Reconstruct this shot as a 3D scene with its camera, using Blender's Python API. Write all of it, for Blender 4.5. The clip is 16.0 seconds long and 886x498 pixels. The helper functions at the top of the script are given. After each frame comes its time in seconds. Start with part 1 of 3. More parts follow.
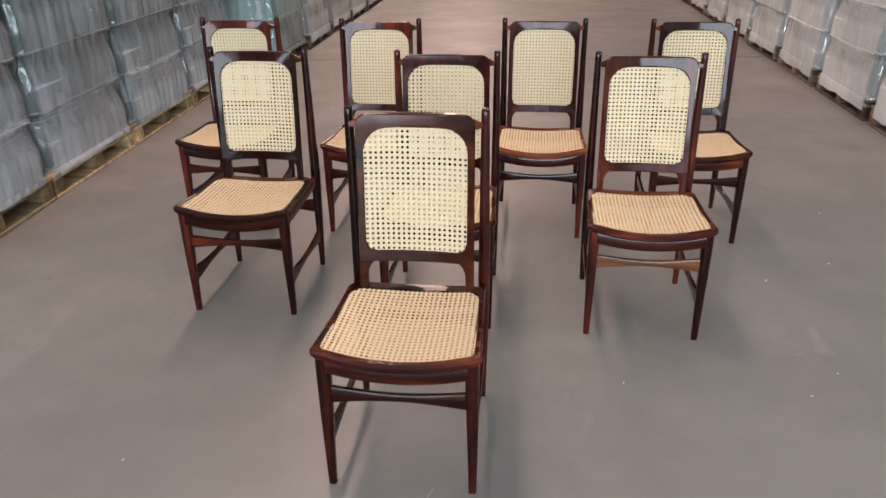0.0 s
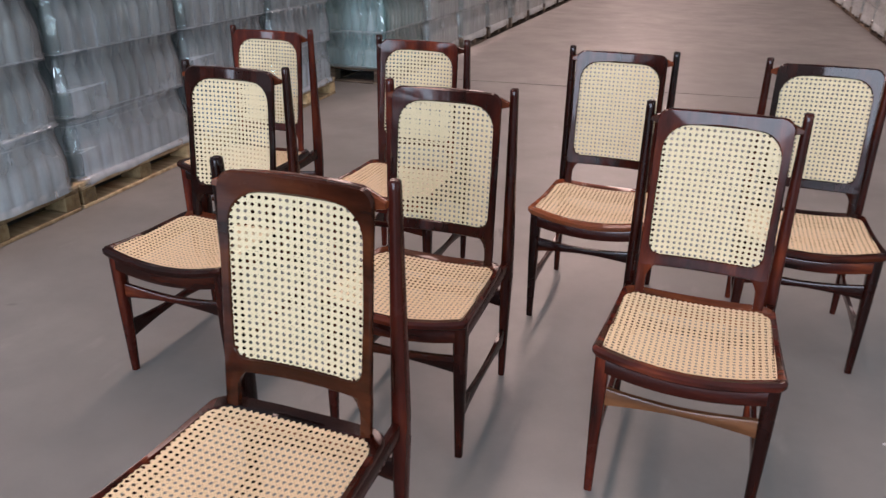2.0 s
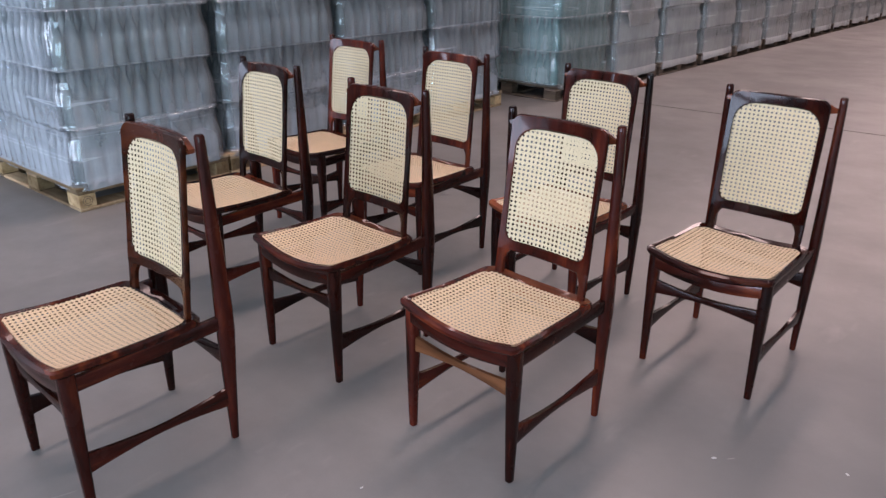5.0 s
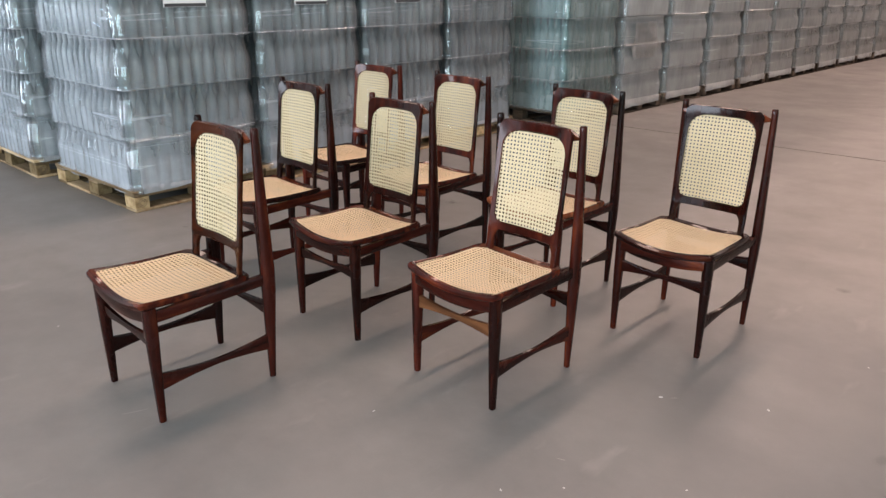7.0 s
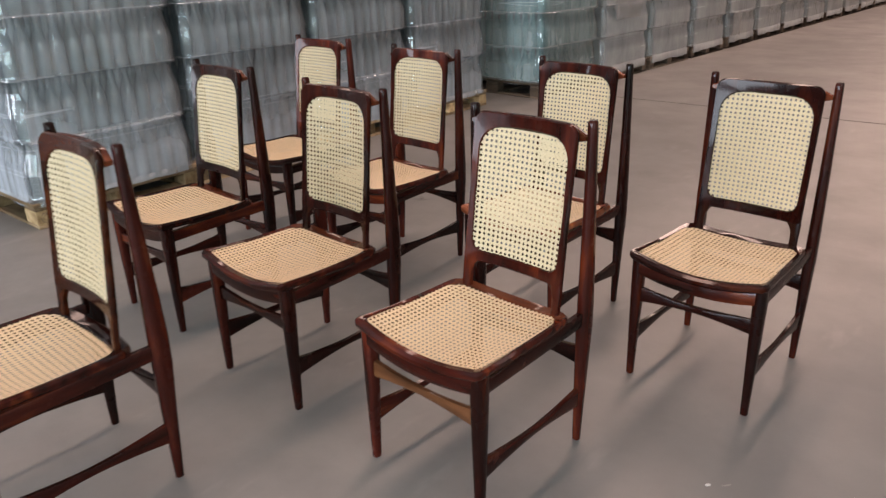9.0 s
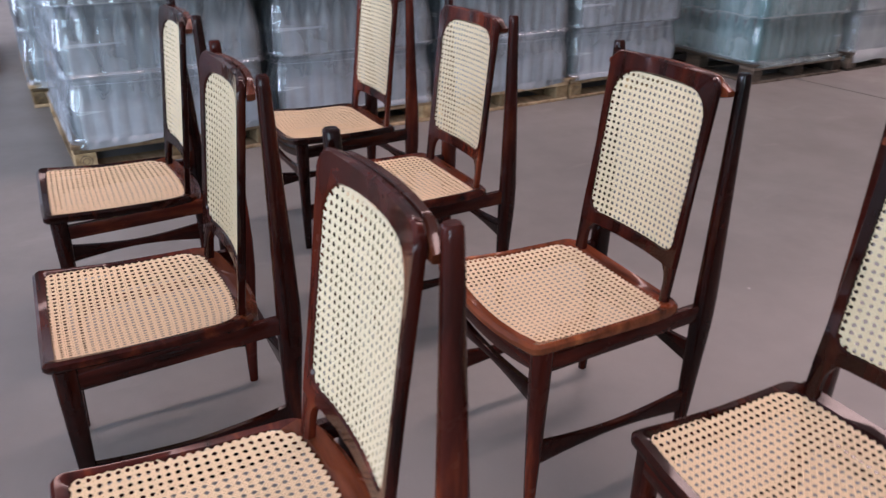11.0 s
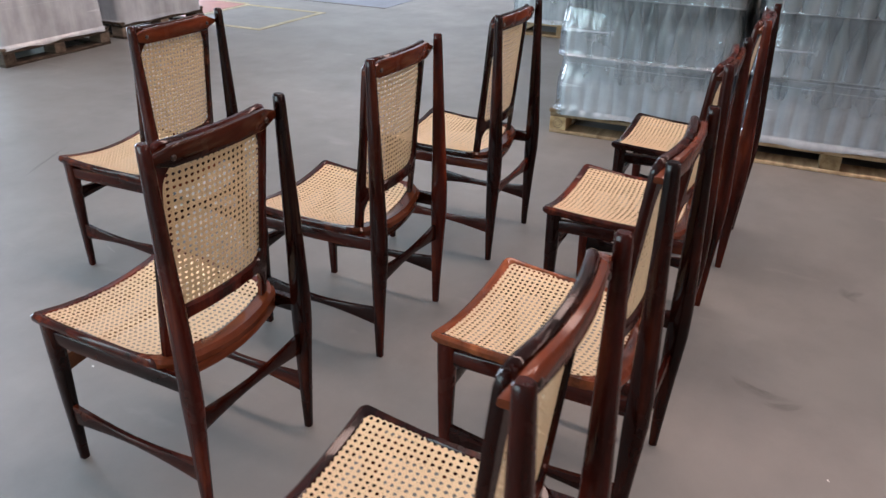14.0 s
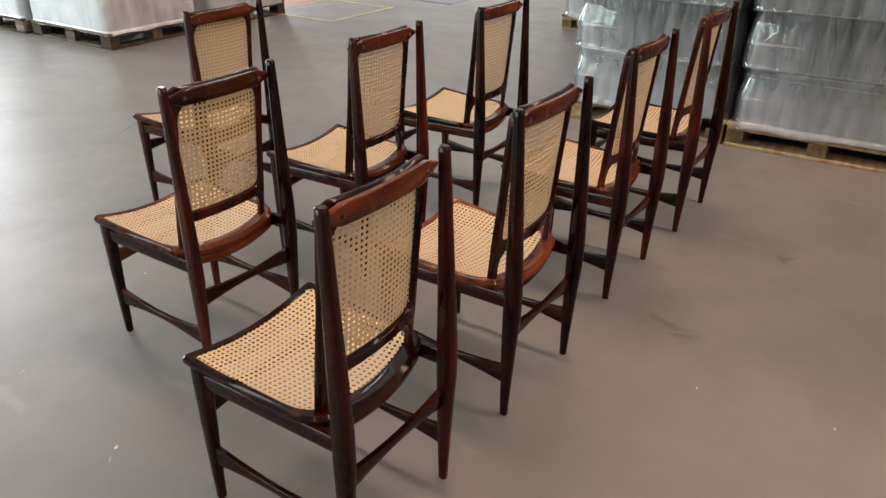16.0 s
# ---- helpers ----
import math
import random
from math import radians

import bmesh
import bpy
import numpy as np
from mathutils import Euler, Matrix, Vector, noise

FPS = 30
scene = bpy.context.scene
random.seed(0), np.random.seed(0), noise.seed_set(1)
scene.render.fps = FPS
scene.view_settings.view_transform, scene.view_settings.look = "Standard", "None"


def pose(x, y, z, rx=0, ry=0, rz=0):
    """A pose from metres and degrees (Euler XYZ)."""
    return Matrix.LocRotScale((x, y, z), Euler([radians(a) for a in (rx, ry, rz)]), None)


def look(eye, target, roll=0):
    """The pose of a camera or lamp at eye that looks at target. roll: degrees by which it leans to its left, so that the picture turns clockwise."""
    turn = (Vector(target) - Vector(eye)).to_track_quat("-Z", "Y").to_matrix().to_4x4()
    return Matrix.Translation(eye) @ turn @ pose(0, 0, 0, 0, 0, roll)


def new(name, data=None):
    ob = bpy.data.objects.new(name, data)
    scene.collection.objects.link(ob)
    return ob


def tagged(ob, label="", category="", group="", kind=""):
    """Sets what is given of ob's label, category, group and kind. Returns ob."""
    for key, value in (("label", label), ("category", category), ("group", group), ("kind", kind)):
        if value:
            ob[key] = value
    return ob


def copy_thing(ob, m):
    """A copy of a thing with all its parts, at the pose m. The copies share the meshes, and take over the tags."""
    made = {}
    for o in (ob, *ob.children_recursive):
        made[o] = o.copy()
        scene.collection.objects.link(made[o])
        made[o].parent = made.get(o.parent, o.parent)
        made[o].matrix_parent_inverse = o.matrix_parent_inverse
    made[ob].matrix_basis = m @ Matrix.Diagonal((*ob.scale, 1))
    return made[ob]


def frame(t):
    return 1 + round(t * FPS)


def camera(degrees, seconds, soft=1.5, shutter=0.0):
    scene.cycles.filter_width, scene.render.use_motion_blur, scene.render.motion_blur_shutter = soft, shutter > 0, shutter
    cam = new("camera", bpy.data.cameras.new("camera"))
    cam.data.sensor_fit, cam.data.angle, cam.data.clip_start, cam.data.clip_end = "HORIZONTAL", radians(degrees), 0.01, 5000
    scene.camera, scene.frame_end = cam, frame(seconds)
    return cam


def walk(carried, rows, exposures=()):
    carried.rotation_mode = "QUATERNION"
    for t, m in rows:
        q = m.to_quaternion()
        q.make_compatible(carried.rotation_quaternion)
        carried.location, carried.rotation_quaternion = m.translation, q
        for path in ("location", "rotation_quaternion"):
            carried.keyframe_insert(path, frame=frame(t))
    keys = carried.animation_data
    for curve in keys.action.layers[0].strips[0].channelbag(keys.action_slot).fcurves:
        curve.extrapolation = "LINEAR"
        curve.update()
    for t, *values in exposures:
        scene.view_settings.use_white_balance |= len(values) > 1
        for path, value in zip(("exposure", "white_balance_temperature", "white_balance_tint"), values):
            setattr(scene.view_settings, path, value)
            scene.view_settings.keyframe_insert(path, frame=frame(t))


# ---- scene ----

# ---- camera ----
cam = camera(61.59, 16.0, soft=1.4, shutter=0.35)
ROWS = [
    (0.0, 0.576, 0.186, 1.475, 6.46, -25.06, -0.79),
    (0.5, 0.621, 0.363, 1.482, 8.55, -24.54, -0.33),
    (1.0, 0.727, 0.568, 1.471, 11.95, -24.35, 0.18),
    (1.5, 0.891, 0.787, 1.432, 16.10, -23.90, 0.35),
    (2.0, 0.990, 1.014, 1.390, 19.58, -23.78, 0.55),
    (2.5, 1.109, 1.207, 1.375, 24.55, -23.96, 0.51),
    (3.0, 1.335, 1.350, 1.387, 30.32, -24.12, 0.71),
    (3.5, 1.570, 1.372, 1.390, 34.92, -23.57, 0.72),
    (4.0, 1.803, 1.329, 1.386, 37.83, -23.07, 0.68),
    (4.5, 2.040, 1.275, 1.400, 40.19, -22.54, 0.90),
    (4.7, 2.124, 1.253, 1.415, 41.12, -22.65, 0.59),
    (6.8, 2.669, 0.845, 1.441, 43.55, -19.79, 0.60),
    (7.0, 2.693, 0.828, 1.434, 43.78, -19.78, 0.45),
    (7.5, 2.641, 0.870, 1.417, 43.74, -20.26, 0.10),
    (8.0, 2.494, 0.991, 1.394, 43.09, -20.82, -0.58),
    (8.5, 2.328, 1.173, 1.375, 42.35, -21.46, -1.24),
    (9.0, 2.181, 1.441, 1.369, 42.01, -22.18, -1.39),
    (9.2, 2.129, 1.552, 1.357, 42.02, -22.64, -1.28),
    (11.3, 1.846, 2.868, 1.284, 67.16, -27.09, 0.91),
    (11.5, 1.831, 2.974, 1.298, 71.77, -27.90, 0.80),
    (12.0, 1.848, 3.237, 1.322, 83.74, -29.75, 1.35),
    (12.5, 1.932, 3.441, 1.360, 94.44, -30.17, 1.86),
    (13.0, 2.024, 3.661, 1.393, 104.27, -29.65, 1.41),
    (13.5, 2.080, 3.926, 1.414, 112.26, -28.50, 0.94),
    (14.0, 2.147, 4.142, 1.422, 116.60, -27.50, 0.73),
    (14.5, 2.210, 4.349, 1.424, 119.90, -26.83, 0.73),
    (15.0, 2.260, 4.566, 1.440, 122.36, -26.23, 0.87),
    (15.5, 2.357, 4.740, 1.471, 123.95, -26.48, 0.52),
    (16.0, 2.435, 4.800, 1.502, 124.30, -27.68, 0.21),
]
walk(cam, [(t, pose(x, y, z, 90 + pitch, 0, yaw) @ pose(0, 0, 0, 0, 0, roll)) for t, x, y, z, yaw, pitch, roll in ROWS],
     exposures=[(0.0, -0.02, 8550, 39), (3.0, -0.17, 7450, 44), (4.5, -0.18, 7300, 45), (7.0, -0.01, 8500, 39), (9.0, -0.10, 8750, 41),
                (11.5, -0.03, 7150, 47), (12.0, 0.0, 7550, 46), (13.0, 0.14, 7400, 43), (14.5, 0.13, 8300, 36), (16.0, 0.0, 9700, 38)])

# ---- light ----
world = bpy.data.worlds.new("world")
scene.world = world
world.use_nodes = True
wn = world.node_tree.nodes
sky = wn.new("ShaderNodeTexSky")
sky.sky_type = "NISHITA"
sky.sun_disc = False
sky.sun_elevation = radians(50)
sky.sun_rotation = radians(20)
wn["Background"].inputs["Strength"].default_value = 0.12
world.node_tree.links.new(sky.outputs["Color"], wn["Background"].inputs["Color"])


def area_light(name, x, y, z, sx, sy, watts, color, aim):
    data = bpy.data.lights.new(name, "AREA")
    data.shape, data.size, data.size_y, data.energy, data.color = "RECTANGLE", sx, sy, watts, color
    ob = new(name, data)
    ob.matrix_world = look((x, y, z), aim)
    return ob


# daylight through the rooflights along the aisles and through the open loading door
ROOF_Z = 7.0
ROOFLIGHTS = [(-7.5, 0.9, 850), (-1.4, 0.9, 1330), (6.2, 0.9, 180)]
RL_Y0, RL_Y1 = 0.5, 30.5
for lx, lw, watts in ROOFLIGHTS:
    area_light("rooflight_glow", lx, (RL_Y0 + RL_Y1) / 2, ROOF_Z + 0.06, lw, RL_Y1 - RL_Y0, watts, (1.0, 0.925, 0.855), (lx, (RL_Y0 + RL_Y1) / 2, 0))
DOOR_X0, DOOR_X1 = -9.0, 3.4
area_light("door_glow", (DOOR_X0 + DOOR_X1) / 2, -7.9, 2.3, DOOR_X1 - DOOR_X0, 4.2, 3000, (0.48, 0.79, 1.0), ((DOOR_X0 + DOOR_X1) / 2, 0, 2.3))
SIDE_Y0, SIDE_Y1, SIDE_H = -6.5, 1.0, 3.8
area_light("side_door_glow", 8.9, (SIDE_Y0 + SIDE_Y1) / 2, SIDE_H / 2 + 0.05, SIDE_Y1 - SIDE_Y0, SIDE_H - 0.2, 760, (0.46, 0.88, 1.0), (0, (SIDE_Y0 + SIDE_Y1) / 2, SIDE_H / 2 + 0.05))

# ---- materials ----


def material(name):
    mat = bpy.data.materials.new(name)
    mat.use_nodes = True
    return mat, mat.node_tree.nodes, mat.node_tree.links, mat.node_tree.nodes["Principled BSDF"]


def coords(nodes, links, scale=(1, 1, 1), kind="Object"):
    tc, mp = nodes.new("ShaderNodeTexCoord"), nodes.new("ShaderNodeMapping")
    mp.inputs["Scale"].default_value = scale
    links.new(tc.outputs[kind], mp.inputs["Vector"])
    return mp.outputs["Vector"]


def noise_tex(nodes, links, vec, scale, detail=4.0, rough=0.55):
    n = nodes.new("ShaderNodeTexNoise")
    n.inputs["Scale"].default_value, n.inputs["Detail"].default_value, n.inputs["Roughness"].default_value = scale, detail, rough
    if vec is not None:
        links.new(vec, n.inputs["Vector"])
    return n.outputs["Fac"]


def ramp(nodes, links, fac, stops):
    r = nodes.new("ShaderNodeValToRGB")
    while len(r.color_ramp.elements) < len(stops):
        r.color_ramp.elements.new(0.5)
    for e, (p, c) in zip(r.color_ramp.elements, stops):
        e.position, e.color = p, (*c, 1) if len(c) == 3 else c
    links.new(fac, r.inputs["Fac"])
    return r.outputs["Color"]


def mix_col(nodes, links, fac, a, b, blend="MIX"):
    m = nodes.new("ShaderNodeMix")
    m.data_type, m.blend_type = "RGBA", blend
    for sock, val in ((m.inputs[0], fac), (m.inputs[6], a), (m.inputs[7], b)):
        if isinstance(val, bpy.types.NodeSocket):
            links.new(val, sock)
        elif isinstance(val, tuple):
            sock.default_value = (*val, 1)
        else:
            sock.default_value = val
    return m.outputs[2]


def bump(nodes, links, height, strength, distance, bsdf):
    b = nodes.new("ShaderNodeBump")
    b.inputs["Strength"].default_value, b.inputs["Distance"].default_value = strength, distance
    links.new(height, b.inputs["Height"])
    links.new(b.outputs["Normal"], bsdf.inputs["Normal"])


def to_range(nodes, links, fac, lo, hi):
    m = nodes.new("ShaderNodeMapRange")
    m.inputs["To Min"].default_value, m.inputs["To Max"].default_value = lo, hi
    links.new(fac, m.inputs["Value"])
    return m.outputs["Result"]


def wood_material(name, dark, mid, light, rough, stretch, coat=0.37):
    mat, n, l, b = material(name)
    v = coords(n, l, stretch)
    info = n.new("ShaderNodeObjectInfo")
    add = n.new("ShaderNodeVectorMath")
    add.operation = "ADD"
    sc = n.new("ShaderNodeVectorMath")
    sc.operation = "SCALE"
    sc.inputs[0].default_value = (7.0, 3.0, 5.0)
    l.new(info.outputs["Random"], sc.inputs["Scale"])
    l.new(v, add.inputs[0])
    l.new(sc.outputs[0], add.inputs[1])
    v = add.outputs[0]
    grain = noise_tex(n, l, v, 7.0, 5.0, 0.5)
    col = ramp(n, l, grain, [(0.28, dark), (0.55, mid), (0.85, light)])
    fine = noise_tex(n, l, v, 70.0, 3.0, 0.6)
    col = mix_col(n, l, to_range(n, l, fine, 0.0, 0.45), col, dark)
    tone = n.new("ShaderNodeHueSaturation")
    tone.inputs["Value"].default_value = 1.0
    seldom = n.new("ShaderNodeMath")
    seldom.operation = "POWER"
    l.new(info.outputs["Random"], seldom.inputs[0])
    seldom.inputs[1].default_value = 2.2
    l.new(to_range(n, l, seldom.outputs[0], 0.45, 2.0), tone.inputs["Value"])
    l.new(col, tone.inputs["Color"])
    l.new(tone.outputs["Color"], b.inputs["Base Color"])
    wear = noise_tex(n, l, coords(n, l), 14.0, 3.0)
    l.new(to_range(n, l, wear, rough - 0.07, rough + 0.1), b.inputs["Roughness"])
    b.inputs["Coat Weight"].default_value, b.inputs["Coat Roughness"].default_value = coat, 0.07
    b.inputs["Specular IOR Level"].default_value = 0.04
    bump(n, l, fine, 0.12, 0.001, b)
    return mat


ROSEWOOD = wood_material("rosewood", (0.004, 0.0012, 0.0008), (0.040, 0.0054, 0.0031), (0.155, 0.024, 0.0082), 0.24, (3, 3, 0.5))
ROSEWOOD_FLAT = wood_material("rosewood_flat", (0.004, 0.0012, 0.0008), (0.042, 0.0058, 0.0032), (0.195, 0.036, 0.0110), 0.22, (0.5, 3, 3))
ROSEWOOD_DEEP = wood_material("rosewood_deep", (0.004, 0.0012, 0.0008), (0.040, 0.0056, 0.0032), (0.180, 0.033, 0.0102), 0.24, (3, 0.5, 3))
RED_WOOD = wood_material("reddish_rosewood", (0.034, 0.008, 0.0035), (0.145, 0.034, 0.013), (0.30, 0.085, 0.031), 0.24, (0.5, 3, 3))
CREST_WOOD = wood_material("crest_rosewood", (0.020, 0.0045, 0.002), (0.110, 0.022, 0.0085), (0.24, 0.058, 0.020), 0.24, (0.5, 3, 3))
# darker pallet wood; the far rows' shade is put into its colour
PALLET_DARK = wood_material("dark_shaded_pallet", (0.06, 0.045, 0.035), (0.14, 0.105, 0.08), (0.22, 0.17, 0.13), 0.8, (0.6, 3, 3), 0.0)
LIGHT_WOOD = wood_material("faded_rosewood", (0.12, 0.038, 0.015), (0.36, 0.125, 0.052), (0.50, 0.21, 0.095), 0.38, (0.5, 3, 3))
PALLET_WOOD = wood_material("pallet_pine", (0.19, 0.115, 0.065), (0.36, 0.25, 0.15), (0.50, 0.37, 0.24), 0.75, (0.6, 3, 3), 0.0)
PALLET_BLOCK = wood_material("pallet_block", (0.20, 0.12, 0.06), (0.46, 0.31, 0.17), (0.60, 0.44, 0.26), 0.8, (3, 3, 3), 0.0)


def cane_material(name, base, shade):
    mat, n, l, b = material(name)
    v = coords(n, l)
    big = noise_tex(n, l, v, 9.0, 3.0)
    fine = noise_tex(n, l, v, 260.0, 3.0)
    col = mix_col(n, l, to_range(n, l, big, 0.0, 0.5), base, shade)
    col = mix_col(n, l, to_range(n, l, fine, 0.0, 0.5), col, tuple(0.55 * c for c in shade))
    l.new(col, b.inputs["Base Color"])
    b.inputs["Roughness"].default_value = 0.45
    bump(n, l, fine, 0.5, 0.001, b)
    glow, mx = n.new("ShaderNodeBsdfTranslucent"), n.new("ShaderNodeMixShader")
    l.new(col, glow.inputs["Color"])
    mx.inputs["Fac"].default_value = 0.1
    l.new(b.outputs["BSDF"], mx.inputs[1])
    l.new(glow.outputs["BSDF"], mx.inputs[2])
    l.new(mx.outputs["Shader"], n["Material Output"].inputs["Surface"])
    return mat


CANE_BACK = cane_material("cane_straw", (0.73, 0.58, 0.37), (0.63, 0.48, 0.285))
CANE_SEAT = cane_material("cane_honey", (0.83, 0.615, 0.39), (0.77, 0.53, 0.315))


def floor_material():
    mat, n, l, b = material("floor_paint")
    v = coords(n, l)
    big = noise_tex(n, l, v, 0.45, 5.0, 0.6)
    mid = noise_tex(n, l, v, 1.9, 7.0, 0.66)
    fine = noise_tex(n, l, v, 160.0, 3.0)
    col = ramp(n, l, big, [(0.28, (0.128, 0.127, 0.119)), (0.52, (0.177, 0.172, 0.161)), (0.75, (0.228, 0.220, 0.207))])
    col = mix_col(n, l, to_range(n, l, mid, -1.1, 1.65), col, (0.128, 0.126, 0.119))
    col = mix_col(n, l, to_range(n, l, fine, 0.0, 0.18), col, (0.10, 0.095, 0.09))
    # pale scuffs and dark rubber marks
    spots = n.new("ShaderNodeTexNoise")
    spots.inputs["Scale"].default_value, spots.inputs["Detail"].default_value = 7.0, 8.0
    l.new(coords(n, l, (1.0, 0.35, 1.0)), spots.inputs["Vector"])
    pale = ramp(n, l, spots.outputs["Fac"], [(0.64, (0, 0, 0)), (0.80, (0.3, 0.3, 0.3))])
    col = mix_col(n, l, pale, col, (0.34, 0.32, 0.30))
    l.new(col, b.inputs["Base Color"])
    l.new(to_range(n, l, mid, 0.34, 0.55), b.inputs["Roughness"])
    b.inputs["Specular IOR Level"].default_value = 0.45
    bump(n, l, fine, 0.08, 0.002, b)
    return mat


FLOOR = floor_material()


def paint(name, color, rough=0.6, worn=0.3):
    mat, n, l, b = material(name)
    v = coords(n, l)
    wear = noise_tex(n, l, v, 5.0, 7.0, 0.7)
    col = ramp(n, l, wear, [(0.35, tuple(c * (1 - worn) for c in color)), (0.65, color)])
    l.new(col, b.inputs["Base Color"])
    b.inputs["Roughness"].default_value = rough
    bump(n, l, noise_tex(n, l, v, 60.0), 0.1, 0.002, b)
    return mat


WALL_PAINT = paint("wall_paint", (0.62, 0.63, 0.62), 0.7, 0.12)
ROOF_PAINT = paint("roof_sheet", (0.50, 0.51, 0.51), 0.6, 0.15)
YELLOW = paint("yellow_line", (0.40, 0.335, 0.20), 0.55, 0.45)
RED = paint("red_paint", (0.36, 0.13, 0.10), 0.55, 0.35)
BLUE = paint("blue_paint", (0.165, 0.185, 0.225), 0.5, 0.25)
JOINT = paint("joint_filler", (0.155, 0.147, 0.138), 0.8, 0.3)
DEBRIS = paint("debris", (0.55, 0.54, 0.52), 0.7, 0.2)


def stain_material():
    """Rubber rubbed into the floor: uneven, fading out to its rim."""
    mat, n, l, b = material("rubber_mark")
    b.inputs["Base Color"].default_value, b.inputs["Roughness"].default_value = (0.075, 0.071, 0.068, 1), 0.6
    dist = n.new("ShaderNodeVectorMath")
    dist.operation = "DISTANCE"
    dist.inputs[1].default_value = (0.5, 0.5, 0.5)
    flat = n.new("ShaderNodeMapping")
    flat.inputs["Scale"].default_value, flat.inputs["Location"].default_value = (1, 1, 0), (0, 0, 0.5)
    tc = n.new("ShaderNodeTexCoord")
    l.new(tc.outputs["Generated"], flat.inputs["Vector"])
    l.new(flat.outputs["Vector"], dist.inputs[0])
    rim = n.new("ShaderNodeMapRange")
    rim.inputs["From Min"].default_value, rim.inputs["From Max"].default_value = 0.52, 0.1
    l.new(dist.outputs["Value"], rim.inputs["Value"])
    rub = n.new("ShaderNodeMath")
    rub.operation, rub.use_clamp = "MULTIPLY", True
    l.new(rim.outputs["Result"], rub.inputs[0])
    l.new(to_range(n, l, noise_tex(n, l, coords(n, l), 38.0, 5.0, 0.7), -0.1, 0.55), rub.inputs[1])
    t, mx = n.new("ShaderNodeBsdfTransparent"), n.new("ShaderNodeMixShader")
    l.new(rub.outputs[0], mx.inputs["Fac"])
    l.new(t.outputs["BSDF"], mx.inputs[1])
    l.new(b.outputs["BSDF"], mx.inputs[2])
    l.new(mx.outputs["Shader"], n["Material Output"].inputs["Surface"])
    return mat


DARK_STAIN = stain_material()
SCRATCH = paint("scratch", (0.30, 0.285, 0.27), 0.7, 0.2)
PAPER = paint("paper", (0.78, 0.79, 0.80), 0.6, 0.04)
INK = paint("ink", (0.05, 0.05, 0.055), 0.6, 0.1)
BOLT = paint("dark_bolt", (0.02, 0.012, 0.010), 0.3, 0.2)
STAMP = paint("stamp_ink", (0.11, 0.075, 0.05), 0.8, 0.4)


